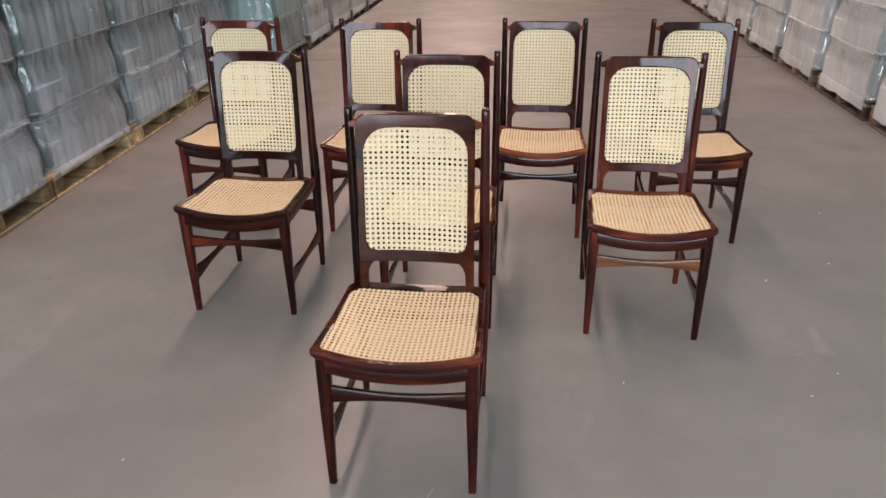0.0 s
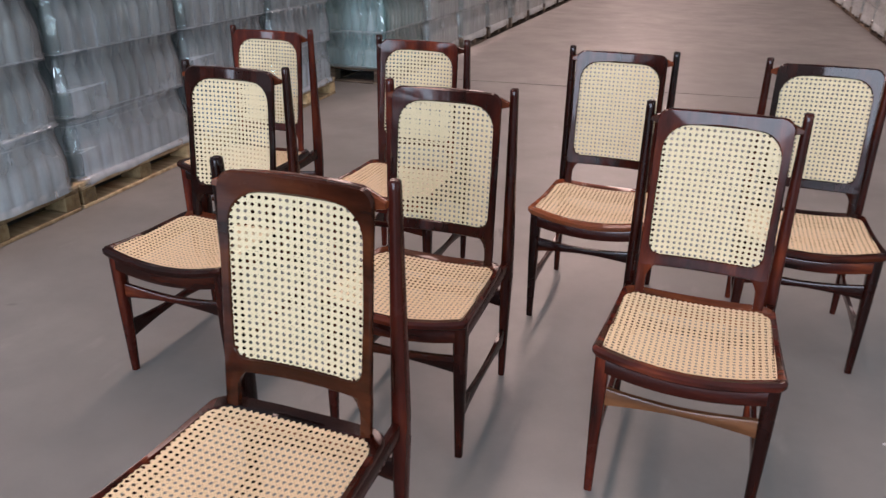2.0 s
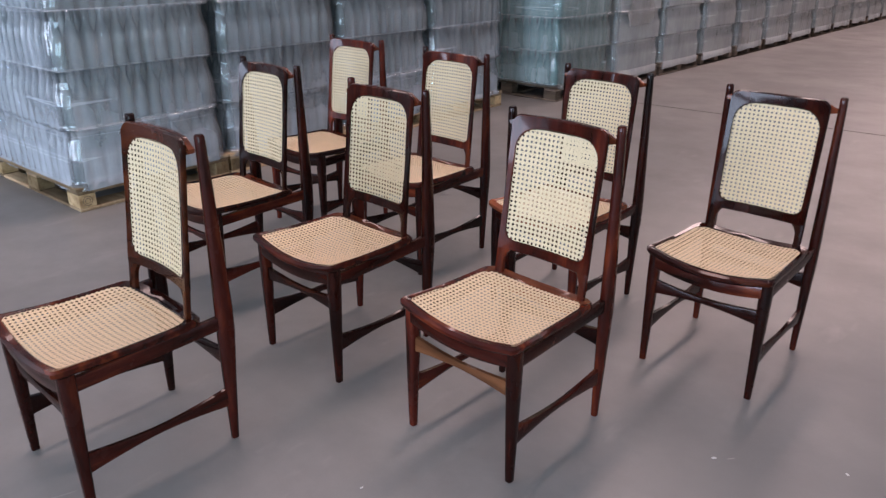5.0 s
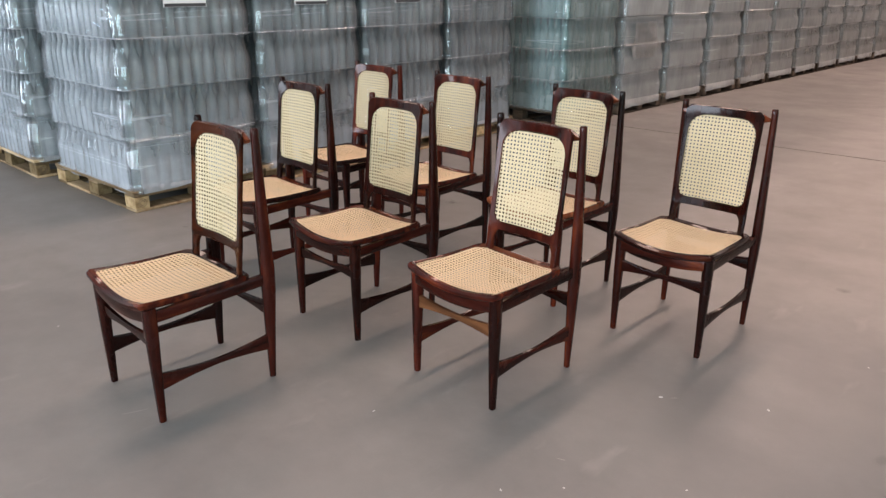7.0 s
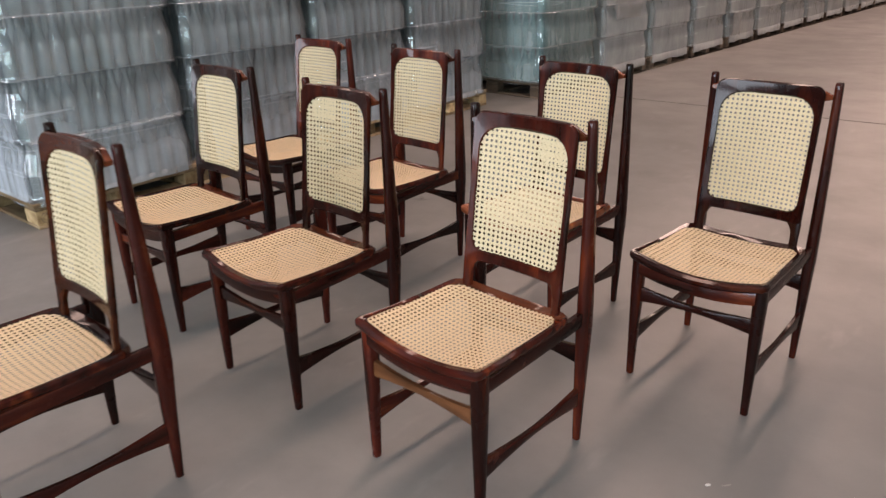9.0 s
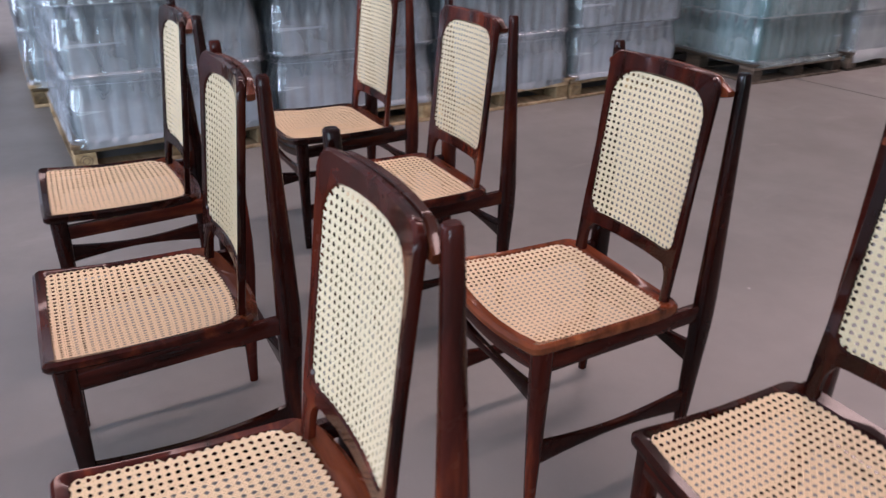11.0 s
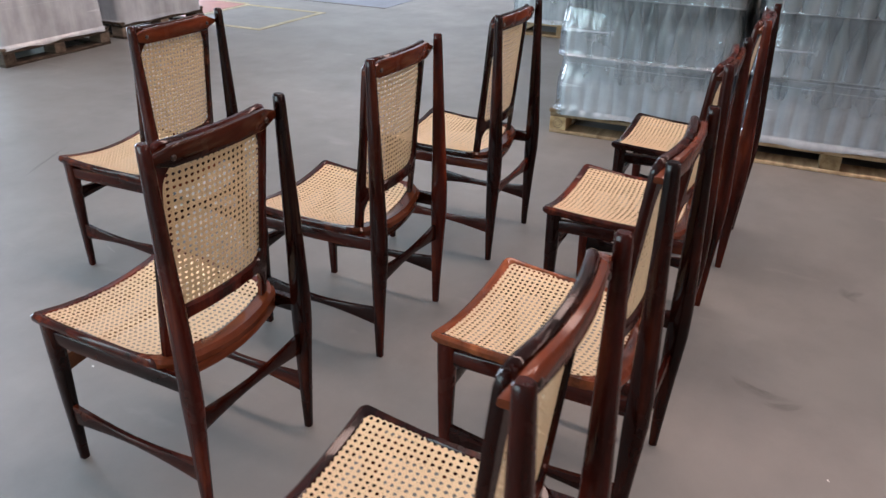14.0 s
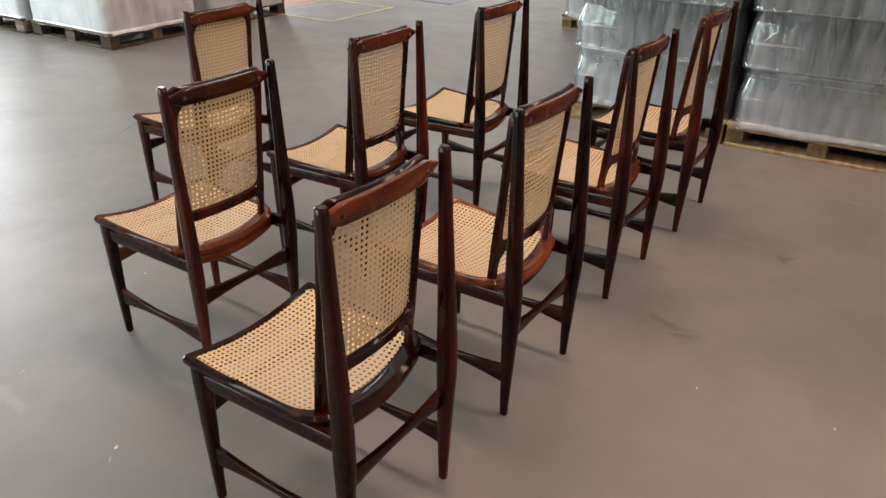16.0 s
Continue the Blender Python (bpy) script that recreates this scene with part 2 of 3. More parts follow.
def film_material(name, tint, haze, rough, spread=0.22, haze_cut=0.0, drawn=0.22, foot=0.0):
    """Thin plastic: clear with a patchy haze, and a gloss that grows towards grazing view."""
    mat, n, l, b = material(name)
    v = coords(n, l, (1, 1, 0.30))
    wrinkle = noise_tex(n, l, v, 10.0, 4.0, 0.55)
    cloud = noise_tex(n, l, coords(n, l), 2.6, 5.0, 0.6)
    streak = noise_tex(n, l, coords(n, l, (1, 1, 0.10)), 13.0, 3.0, 0.5)
    b.inputs["Base Color"].default_value = (*tint, 1)
    b.inputs["Roughness"].default_value = 0.6
    b.inputs["Specular IOR Level"].default_value = 0.1
    t = n.new("ShaderNodeBsdfTransparent")
    t.inputs["Color"].default_value = (0.92, 0.96, 0.96, 1)
    milk = n.new("ShaderNodeMath")
    milk.operation, milk.use_clamp = "ADD", True
    l.new(to_range(n, l, cloud, haze - 2 * spread, haze + 2 * spread), milk.inputs[0])
    l.new(to_range(n, l, streak, -drawn, drawn), milk.inputs[1])
    # film lies close on bottle bodies; its haze is cut to shade the necks
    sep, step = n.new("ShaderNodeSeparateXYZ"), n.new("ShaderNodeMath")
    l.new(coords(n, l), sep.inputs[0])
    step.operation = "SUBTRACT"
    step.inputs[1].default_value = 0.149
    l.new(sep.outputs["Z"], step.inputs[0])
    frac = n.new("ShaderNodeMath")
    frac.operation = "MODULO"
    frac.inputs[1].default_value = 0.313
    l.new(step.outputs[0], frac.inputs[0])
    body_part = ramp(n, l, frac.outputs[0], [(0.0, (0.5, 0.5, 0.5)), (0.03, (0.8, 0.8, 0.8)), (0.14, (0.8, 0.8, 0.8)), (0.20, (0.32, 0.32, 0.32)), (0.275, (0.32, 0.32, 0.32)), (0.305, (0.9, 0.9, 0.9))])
    layer_haze = n.new("ShaderNodeMath")
    layer_haze.operation, layer_haze.use_clamp = "MULTIPLY_ADD", True
    l.new(body_part, layer_haze.inputs[0])
    layer_haze.inputs[1].default_value, layer_haze.inputs[2].default_value = haze_cut, 1 - 0.75 * haze_cut
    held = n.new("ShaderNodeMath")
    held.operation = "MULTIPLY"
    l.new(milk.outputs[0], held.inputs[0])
    l.new(layer_haze.outputs[0], held.inputs[1])
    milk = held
    # the film goes round the foot of the load several times
    wraps = n.new("ShaderNodeMapRange")
    wraps.interpolation_type = "SMOOTHSTEP"
    for key, val in (("From Min", 0.25), ("From Max", 0.85), ("To Min", foot), ("To Max", 0.0)):
        wraps.inputs[key].default_value = val
    l.new(sep.outputs["Z"], wraps.inputs["Value"])
    turns = n.new("ShaderNodeMath")
    turns.operation, turns.use_clamp = "ADD", True
    l.new(milk.outputs[0], turns.inputs[0])
    l.new(wraps.outputs["Result"], turns.inputs[1])
    milk = turns
    # less haze towards the four corners
    ends = []
    for axis, reach in (("X", 0.600), ("Y", 0.497)):
        size = n.new("ShaderNodeMath")
        size.operation = "ABSOLUTE"
        l.new(sep.outputs[axis], size.inputs[0])
        share_of = n.new("ShaderNodeMath")
        share_of.operation = "DIVIDE"
        share_of.inputs[1].default_value = reach
        l.new(size.outputs[0], share_of.inputs[0])
        ends.append(share_of.outputs[0])
    least = n.new("ShaderNodeMath")
    least.operation = "MINIMUM"
    l.new(ends[0], least.inputs[0])
    l.new(ends[1], least.inputs[1])
    thin = n.new("ShaderNodeMapRange")
    thin.interpolation_type = "SMOOTHSTEP"
    for key, val in (("From Min", 0.84), ("From Max", 0.95), ("To Min", 1.0), ("To Max", 1.0 - 0.8 * haze_cut)):
        thin.inputs[key].default_value = val
    l.new(least.outputs[0], thin.inputs["Value"])
    clear = n.new("ShaderNodeMath")
    clear.operation = "MULTIPLY"
    l.new(milk.outputs[0], clear.inputs[0])
    l.new(thin.outputs["Result"], clear.inputs[1])
    milk = clear
    # thin creases where one turn of the film lies on the next
    lines = noise_tex(n, l, coords(n, l, (0.10, 0.10, 4.0)), 2.0, 1.0, 0.5)
    crease = ramp(n, l, lines, [(0.594, (0, 0, 0)), (0.60, (0.30, 0.30, 0.30)), (0.606, (0, 0, 0))])
    more = n.new("ShaderNodeMath")
    more.operation, more.use_clamp = "ADD", True
    l.new(milk.outputs[0], more.inputs[0])
    l.new(crease, more.inputs[1])
    milk = more
    body = n.new("ShaderNodeMixShader")
    l.new(milk.outputs[0], body.inputs["Fac"])
    l.new(t.outputs["BSDF"], body.inputs[1])
    l.new(b.outputs["BSDF"], body.inputs[2])
    gloss, fres, bp = n.new("ShaderNodeBsdfGlossy"), n.new("ShaderNodeFresnel"), n.new("ShaderNodeBump")
    gloss.inputs["Roughness"].default_value = rough
    fres.inputs["IOR"].default_value = 1.75
    bp.inputs["Strength"].default_value, bp.inputs["Distance"].default_value = 0.42, 0.03
    l.new(wrinkle, bp.inputs["Height"])
    l.new(bp.outputs["Normal"], gloss.inputs["Normal"])
    l.new(bp.outputs["Normal"], fres.inputs["Normal"])
    l.new(bp.outputs["Normal"], b.inputs["Normal"])
    skin = n.new("ShaderNodeMixShader")
    l.new(fres.outputs["Fac"], skin.inputs["Fac"])
    l.new(body.outputs["Shader"], skin.inputs[1])
    l.new(gloss.outputs["BSDF"], skin.inputs[2])
    l.new(skin.outputs["Shader"], n["Material Output"].inputs["Surface"])
    return mat


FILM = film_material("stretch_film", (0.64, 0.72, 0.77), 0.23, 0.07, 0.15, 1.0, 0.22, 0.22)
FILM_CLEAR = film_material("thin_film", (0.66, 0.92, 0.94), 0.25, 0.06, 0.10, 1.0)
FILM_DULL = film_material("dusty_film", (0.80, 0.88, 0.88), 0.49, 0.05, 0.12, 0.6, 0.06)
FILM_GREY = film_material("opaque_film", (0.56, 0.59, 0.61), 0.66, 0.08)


def bottle_material(name, base, dark):
    mat, n, l, b = material(name)
    v = coords(n, l)
    geo = n.new("ShaderNodeNewGeometry")
    col = mix_col(n, l, geo.outputs["Random Per Island"], dark, base)
    l.new(col, b.inputs["Base Color"])
    b.inputs["Roughness"].default_value = 0.06
    b.inputs["IOR"].default_value = 1.7
    b.inputs["Transmission Weight"].default_value = 0.55
    return mat


GLASS = bottle_material("bottle_glass", (0.62, 0.71, 0.72), (0.22, 0.30, 0.31))
GLASS_GREEN = bottle_material("green_bottle_glass", (0.50, 0.88, 0.88), (0.22, 0.54, 0.54))
# colour holds the shade deep among the bottles
CORE = paint("dark_core_paint", (0.15, 0.195, 0.20), 0.3, 0.6)
SHEET = paint("divider_sheet", (0.36, 0.40, 0.41), 0.6, 0.15)

# ---- mesh helpers ----


def part(name, bm, mat, parent=None, label="", smooth=40):
    me = bpy.data.meshes.new(name)
    bmesh.ops.recalc_face_normals(bm, faces=bm.faces)
    bm.to_mesh(me)
    bm.free()
    me.materials.append(mat)
    if smooth:
        me.shade_smooth()
        me.set_sharp_from_angle(angle=radians(smooth))
    ob = new(name, me)
    if parent is not None:
        ob.parent = parent
    if label:
        ob["label"] = label
    return ob


def share(name, me, parent, m, mat=None):
    ob = new(name, me)
    ob.parent = parent
    ob.matrix_basis = m
    return ob


def box(bm, x0, x1, y0, y1, z0, z1, bevel=0.0):
    start = len(bm.verts)
    vs = [bm.verts.new(p) for p in ((x0, y0, z0), (x1, y0, z0), (x1, y1, z0), (x0, y1, z0), (x0, y0, z1), (x1, y0, z1), (x1, y1, z1), (x0, y1, z1))]
    fs = [bm.faces.new([vs[i] for i in f]) for f in ((0, 3, 2, 1), (4, 5, 6, 7), (0, 1, 5, 4), (1, 2, 6, 5), (2, 3, 7, 6), (3, 0, 4, 7))]
    if bevel:
        es = list({e for f in fs for e in f.edges})
        bmesh.ops.bevel(bm, geom=es, offset=bevel, segments=1, affect="EDGES")


def loft(bm, rings, caps=True, closed=True):
    """Quads between successive rings of points."""
    vr = [[bm.verts.new(p) for p in r] for r in rings]
    n = len(vr[0])
    for a, b in zip(vr, vr[1:]):
        for i in range(n if closed else n - 1):
            j = (i + 1) % n
            bm.faces.new((a[i], a[j], b[j], b[i]))
    if caps:
        bm.faces.new(list(reversed(vr[0])))
        bm.faces.new(vr[-1])
    return vr


def superellipse(cx, cy, a, b, z, n=14, p=2.8):
    out = []
    for i in range(n):
        t = 2 * math.pi * i / n
        c, s = math.cos(t), math.sin(t)
        out.append((cx + a * math.copysign(abs(c) ** (2 / p), c), cy + b * math.copysign(abs(s) ** (2 / p), s), z))
    return out


def rounded_poly(corners, radii, k=6, m=6):
    """Rounded polygon, anticlockwise, with the same count of points for any set of corners."""
    pts, n = [], len(corners)
    arcs = []
    for i in range(n):
        p, a, b = Vector(corners[i]), Vector(corners[i - 1]), Vector(corners[(i + 1) % n])
        da, db = (a - p).normalized(), (b - p).normalized()
        half = da.angle(db) / 2
        r = radii[i]
        d = r / math.tan(half)
        c = p + (da + db).normalized() * (r / math.sin(half))
        p0, p1 = p + da * d, p + db * d
        arc = []
        a0 = math.atan2(p0.y - c.y, p0.x - c.x)
        a1 = math.atan2(p1.y - c.y, p1.x - c.x)
        while a1 < a0:
            a1 += 2 * math.pi
        for j in range(k + 1):
            t = a0 + (a1 - a0) * j / k
            arc.append((c.x + r * math.cos(t), c.y + r * math.sin(t)))
        arcs.append(arc)
    for i in range(n):
        pts += arcs[i]
        q0, q1 = arcs[i][-1], arcs[(i + 1) % n][0]
        for j in range(1, m):
            pts.append((q0[0] + (q1[0] - q0[0]) * j / m, q0[1] + (q1[1] - q0[1]) * j / m))
    return pts


def ring_frame(bm, outer, inner, thick, place, r=0.004, keep=None):
    """A flat frame between two outlines, with rounded edges; place(u, v, n) lays it into space, n across its thickness."""
    h = thick / 2
    prof = [(0, -h + r), (0, h - r), (1, h), (2, h), (3, h - r), (3, -h + r), (2, -h), (1, -h)]
    count, rings = len(outer), []
    for (ox, oy), (ix, iy) in zip(outer, inner):
        d = Vector((ix - ox, iy - oy))
        e = d.normalized() * min(r, d.length * 0.3)
        where = {0: (ox, oy), 1: (ox + e.x, oy + e.y), 2: (ix - e.x, iy - e.y), 3: (ix, iy)}
        rings.append([place(*where[k], n) for k, n in prof])
    vr = [[bm.verts.new(p) for p in ring] for ring in rings]
    for i in range(count):
        if keep and not keep(outer[i], outer[(i + 1) % count]):
            continue
        a, b = vr[i], vr[(i + 1) % count]
        for j in range(8):
            k = (j + 1) % 8
            bm.faces.new((a[j], b[j], b[k], a[k]))


def inside(pt, poly):
    x, y = pt
    hit = False
    for (x0, y0), (x1, y1) in zip(poly, poly[1:] + poly[:1]):
        if (y0 > y) != (y1 > y) and x < (x1 - x0) * (y - y0) / (y1 - y0) + x0:
            hit = not hit
    return hit


def cane_sheet(poly, pitch, place, grow):
    """Six-way woven cane: pairs of strands up and across, single strands on both diagonals, leaving eight-sided holes.
    The outline that bounds it lies under the frame."""
    cx, cy = sum(p[0] for p in poly) / len(poly), sum(p[1] for p in poly) / len(poly)
    big = [(cx + (x - cx) * grow, cy + (y - cy) * grow) for x, y in poly]
    xs, ys = [p[0] for p in big], [p[1] for p in big]
    nx, ny = int((max(xs) - min(xs)) / pitch) + 2, int((max(ys) - min(ys)) / pitch) + 2
    x0, y0 = cx - nx * pitch / 2, cy - ny * pitch / 2
    rng = random.Random(5)
    verts, faces = [], []

    def strand(a, d, count, width, level, phase):
        """A flat, crowned strand from a by steps d, rising and dipping from step to step."""
        side = Vector((-d[1], d[0])).normalized() * width / 2
        last = None
        sway = rng.uniform(-0.035, 0.035) * pitch
        for k in range(count + 1):
            q = Vector((a[0] + d[0] * k, a[1] + d[1] * k)) + side.normalized() * sway
            if not inside(q, big):
                last = None
                continue
            n = level + 0.0005 * (1 if (k + phase) % 2 else -1)
            here = len(verts)
            for off, h in ((-1, -0.0001), (-0.45, 0.0006), (0.45, 0.0006), (1, -0.0001), (0, -0.0006)):
                verts.append(place(q.x + side.x * off, q.y + side.y * off, n + h))
            if last is not None:
                for e in range(5):
                    f = (e + 1) % 5
                    faces.append((last + e, last + f, here + f, here + e))
            last = here

    half = pitch / 2
    for i in range(nx + 1):
        for o in (-0.12, 0.12):
            strand((x0 + (i + o) * pitch, y0), (0, half), 2 * ny, CANE_WIDE * pitch, 0.0, i + (o > 0))
    for j in range(ny + 1):
        for o in (-0.12, 0.12):
            strand((x0, y0 + (j + o) * pitch), (half, 0), 2 * nx, CANE_WIDE * pitch, 0.0, j + (o > 0) + 1)
    for k in range(-ny, nx + 1):
        strand((x0 + (k + 0.5) * pitch, y0), (half, half), 2 * ny, 0.21 * pitch, 0.0004, k)
    for k in range(0, nx + ny + 1):
        strand((x0 + (k + 0.5) * pitch, y0), (-half, half), 2 * ny, 0.21 * pitch, 0.0008, k)
    me = bpy.data.meshes.new("cane")
    me.from_pydata(verts, [], faces)
    me.shade_smooth()
    bm = bmesh.new()
    bm.from_mesh(me)
    return bm


CANE_WIDE = 0.235

# ---- dining chairs ----
POST_X, POST_Y, POST_TOP = 0.194, 0.216, 0.956
LEG_X, LEG_Y = 0.196, -0.230
SEAT_W, SEAT_FRONT, SEAT_Z = 0.221, -0.264, 0.457


def seat_place(u, v, n):
    """Seat surface: sagging across, falling to the rear, its front and rear edges bowed."""
    f = (v - SEAT_FRONT) / 0.40
    w = max(0.0, 1 - (u / SEAT_W) ** 2)
    bow = -0.005 * w * max(0.0, 1 - f * 1.6) + 0.042 * w * max(0.0, f * 1.8 - 0.8)
    z = SEAT_Z - 0.010 * f - (0.035 - 0.008 * f) * w - 0.005 * math.sin(math.pi * min(1, max(0, f)))
    return (u, v + bow, z + n)


BACK_LOW, BACK_TOP = Vector((0, 0.130, 0.430)), Vector((0, 0.182, 0.946))
BACK_UP = (BACK_TOP - BACK_LOW).normalized()
BACK_OUT = Vector((0, -BACK_UP.z, BACK_UP.y))
BACK_LEN = (BACK_TOP - BACK_LOW).length


def back_place(u, v, n):
    """Backrest surface: leaning, hollow across; v runs up from the seat, n towards the sitter."""
    hollow = -0.020 * (1 - (u / 0.17) ** 2)
    return tuple(BACK_LOW + BACK_UP * v + Vector((u, 0, 0)) + BACK_OUT * (n + hollow))


def dogbone(bm, a, b, end, mid, thick, up=(0, 0, 1), steps=12):
    """A stretcher from a to b, deep at its ends and slender in the middle."""
    a, b, up = Vector(a), Vector(b), Vector(up)
    side = (b - a).cross(up).normalized() * thick / 2
    rings = []
    for i in range(steps + 1):
        t = i / steps
        h = (mid + (end - mid) * abs(2 * t - 1) ** 1.7) / 2
        p = a.lerp(b, t)
        c = 0.22
        rings.append([tuple(p + side * sx + up * h * sz) for sx, sz in ((-1, -1 + c), (-1 + c, -1), (1 - c, -1), (1, -1 + c), (1, 1 - c), (1 - c, 1), (-1 + c, 1), (-1, 1 - c))])
    loft(bm, rings)


def build_chair():
    chair = new("dining_chair")
    # rear posts, thickest at the seat
    levels = [(0.0, .0105, .0115, 0), (0.06, .0120, .0140, .001), (0.22, .0155, .0210, .005), (0.36, .0178, .0275, .010), (0.44, .0178, .0275, .011), (0.58, .0160, .0235, .009), (0.76, .0140, .0180, .005), (0.935, .0122, .0138, .001), (0.953, .0117, .0132, 0), (0.957, .0085, .0100, 0)]
    for s in (-1, 1):
        bm = bmesh.new()
        loft(bm, [superellipse(s * POST_X, POST_Y + o, a, b, z) for z, a, b, o in levels])
        part("rear_post", bm, ROSEWOOD, chair)
    # front legs
    for s in (-1, 1):
        bm = bmesh.new()
        legs = [(0.0, .0110, .0115, 0.0), (0.05, .0120, .0135, 0.0), (0.25, .0165, .0195, 0.001), (0.36, .0185, .0225, 0.002), (0.424, .0185, .0230, 0.002)]
        loft(bm, [superellipse(s * (LEG_X - o), LEG_Y + o, a, b, z, 14, 3.5) for z, a, b, o in legs])
        part("front_leg", bm, ROSEWOOD, chair)
    # side rails under the seat, running on to the posts
    for s in (-1, 1):
        bm = bmesh.new()
        rings = []
        for t in (0, .25, .5, .75, 1):
            y = LEG_Y + 0.01 + t * (POST_Y - LEG_Y - 0.015)
            z = 0.388 + 0.014 * t
            x = s * (LEG_X - 0.001 - 0.002 * t)
            hh = 0.020 + 0.001 * t
            rings.append([(x + dx * 0.0095, y, z + dz * hh) for dx, dz in ((-1, -.85), (-.8, -1), (.8, -1), (1, -.85), (1, .85), (.8, 1), (-.8, 1), (-1, .85))])
        loft(bm, rings)
        part("side_rail", bm, ROSEWOOD_DEEP, chair)
    # front apron, bowed with the seat
    for name, ys, zc, hh, bow, xx in (("front_apron", -0.240, 0.402, 0.021, -0.006, 0.186), ("rear_apron", 0.134, 0.394, 0.018, 0.028, 0.186)):
        bm = bmesh.new()
        rings = []
        for i in range(13):
            u = -xx + 2 * xx * i / 12
            w = 1 - (u / 0.2) ** 2
            zz = zc - (0.024 if name == "front_apron" else 0.020) * w
            rings.append([(u, ys + bow * w + dy * 0.009, zz + dz * hh) for dy, dz in ((-1, -.85), (-.8, -1), (.8, -1), (1, -.85), (1, .85), (.8, 1), (-.8, 1), (-1, .85))])
        loft(bm, rings)
        part(name, bm, RED_WOOD if name == "rear_apron" else ROSEWOOD_FLAT, chair)
    # stretchers
    bm = bmesh.new()
    dogbone(bm, (-LEG_X + 0.012, LEG_Y + 0.002, 0.300), (LEG_X - 0.012, LEG_Y + 0.002, 0.300), 0.050, 0.020, 0.016)
    part("front_stretcher", bm, ROSEWOOD_FLAT, chair)
    bm = bmesh.new()
    dogbone(bm, (-POST_X + 0.012, POST_Y, 0.285), (POST_X - 0.012, POST_Y, 0.285), 0.056, 0.022, 0.016)
    part("rear_stretcher", bm, ROSEWOOD_FLAT, chair)
    for s in (-1, 1):
        bm = bmesh.new()
        dogbone(bm, (s * LEG_X, LEG_Y + 0.010, 0.150), (s * POST_X, POST_Y - 0.006, 0.150), 0.062, 0.021, 0.015)
        part("side_stretcher", bm, ROSEWOOD_DEEP, chair)
    # seat frame and its cane
    outer = rounded_poly([(-SEAT_W, SEAT_FRONT), (SEAT_W, SEAT_FRONT), (0.202, 0.146), (-0.202, 0.146)], [0.016, 0.016, 0.040, 0.040])
    inner = rounded_poly([(-0.193, -0.232), (0.193, -0.232), (0.188, 0.099), (-0.188, 0.099)], [0.010, 0.010, 0.050, 0.050])
    bm = bmesh.new()
    ring_frame(bm, outer, inner, 0.026, lambda u, v, n: seat_place(u, v, n - 0.013), 0.008, lambda p, q: min(p[1], q[1]) < 0.12)
    bmesh.ops.delete(bm, geom=[v for v in bm.verts if not v.link_faces], context="VERTS")
    part("seat_frame", bm, ROSEWOOD_FLAT, chair, "dark glossy seat frame with bowed front edge")
    bm = bmesh.new()
    ring_frame(bm, outer, inner, 0.034, lambda u, v, n: seat_place(u, v, n - 0.017), 0.010, lambda p, q: min(p[1], q[1]) >= 0.12)
    bmesh.ops.delete(bm, geom=[v for v in bm.verts if not v.link_faces], context="VERTS")
    part("seat_rear_rail", bm, CREST_WOOD, chair, "dished reddish rear seat rail")
    part("seat_cane", cane_sheet(inner, 0.0142, lambda u, v, n: seat_place(u, v, n - 0.0025), 1.04), CANE_SEAT, chair, "honey coloured woven cane seat", 75)["kind"] = "stuff"
    # backrest frame and its cane
    L = BACK_LEN
    outer = rounded_poly([(-0.170, 0.082), (0.170, 0.082), (0.168, L), (-0.168, L)], [0.004, 0.004, 0.030, 0.030])
    inner = rounded_poly([(-0.147, 0.118), (0.147, 0.118), (0.147, L - 0.048), (-0.147, L - 0.048)], [0.034, 0.034, 0.060, 0.060])

    bm = bmesh.new()
    ring_frame(bm, outer, inner, 0.018, lambda u, v, n: back_place(u, v + (0.010 * (1 - (u / 0.146) ** 2) if L / 2 < v < L - 0.006 and abs(u) < 0.146 and v < L - 0.041 else 0), n), 0.005)
    for s in (-1, 1):
        rings = []
        for i in range(7):
            v = -0.012 + 0.100 * i / 6
            w = 0.0125 + 0.010 * max(0, (v - 0.045) / 0.04) ** 2
            uo = s * 0.170
            ui = s * (0.170 - 2 * w)
            rings.append([back_place(u, v, n) for u, n in ((uo, -.0065), (uo - s * .004, -.009), (ui + s * .004, -.009), (ui, -.0065), (ui, .0065), (ui + s * .004, .009), (uo - s * .004, .009), (uo, .0065))])
        loft(bm, rings)
    part("backrest_frame", bm, ROSEWOOD, chair)
    part("backrest_cane", cane_sheet(inner, 0.0150, lambda u, v, n: back_place(u, v, n + 0.004), 1.07), CANE_BACK, chair, "pale straw woven cane back", 75)["kind"] = "stuff"
    # crest rail close behind the backrest, following its hollow and lean, held between the posts
    bm = bmesh.new()
    rings = []
    for i in range(15):
        u = -0.188 + 0.376 * i / 14
        w = 1 - (u / 0.188) ** 2
        y, z = 0.1982 + 0.020 * (1 - (u / 0.17) ** 2), 0.914 + 0.004 * w
        hh = 0.024 - 0.018 * min(1.0, max(0.0, (abs(u) - 0.150) / 0.022))
        rings.append([(u, y + dy * 0.009 + 0.1 * dz * hh, z + dz * hh) for dy, dz in ((-1, -.8), (-.6, -1), (.6, -1), (1, -.8), (1, .8), (.6, 1), (-.6, 1), (-1, .8))])
    loft(bm, rings)
    part("crest_rail", bm, CREST_WOOD, chair, "curved reddish crest rail")
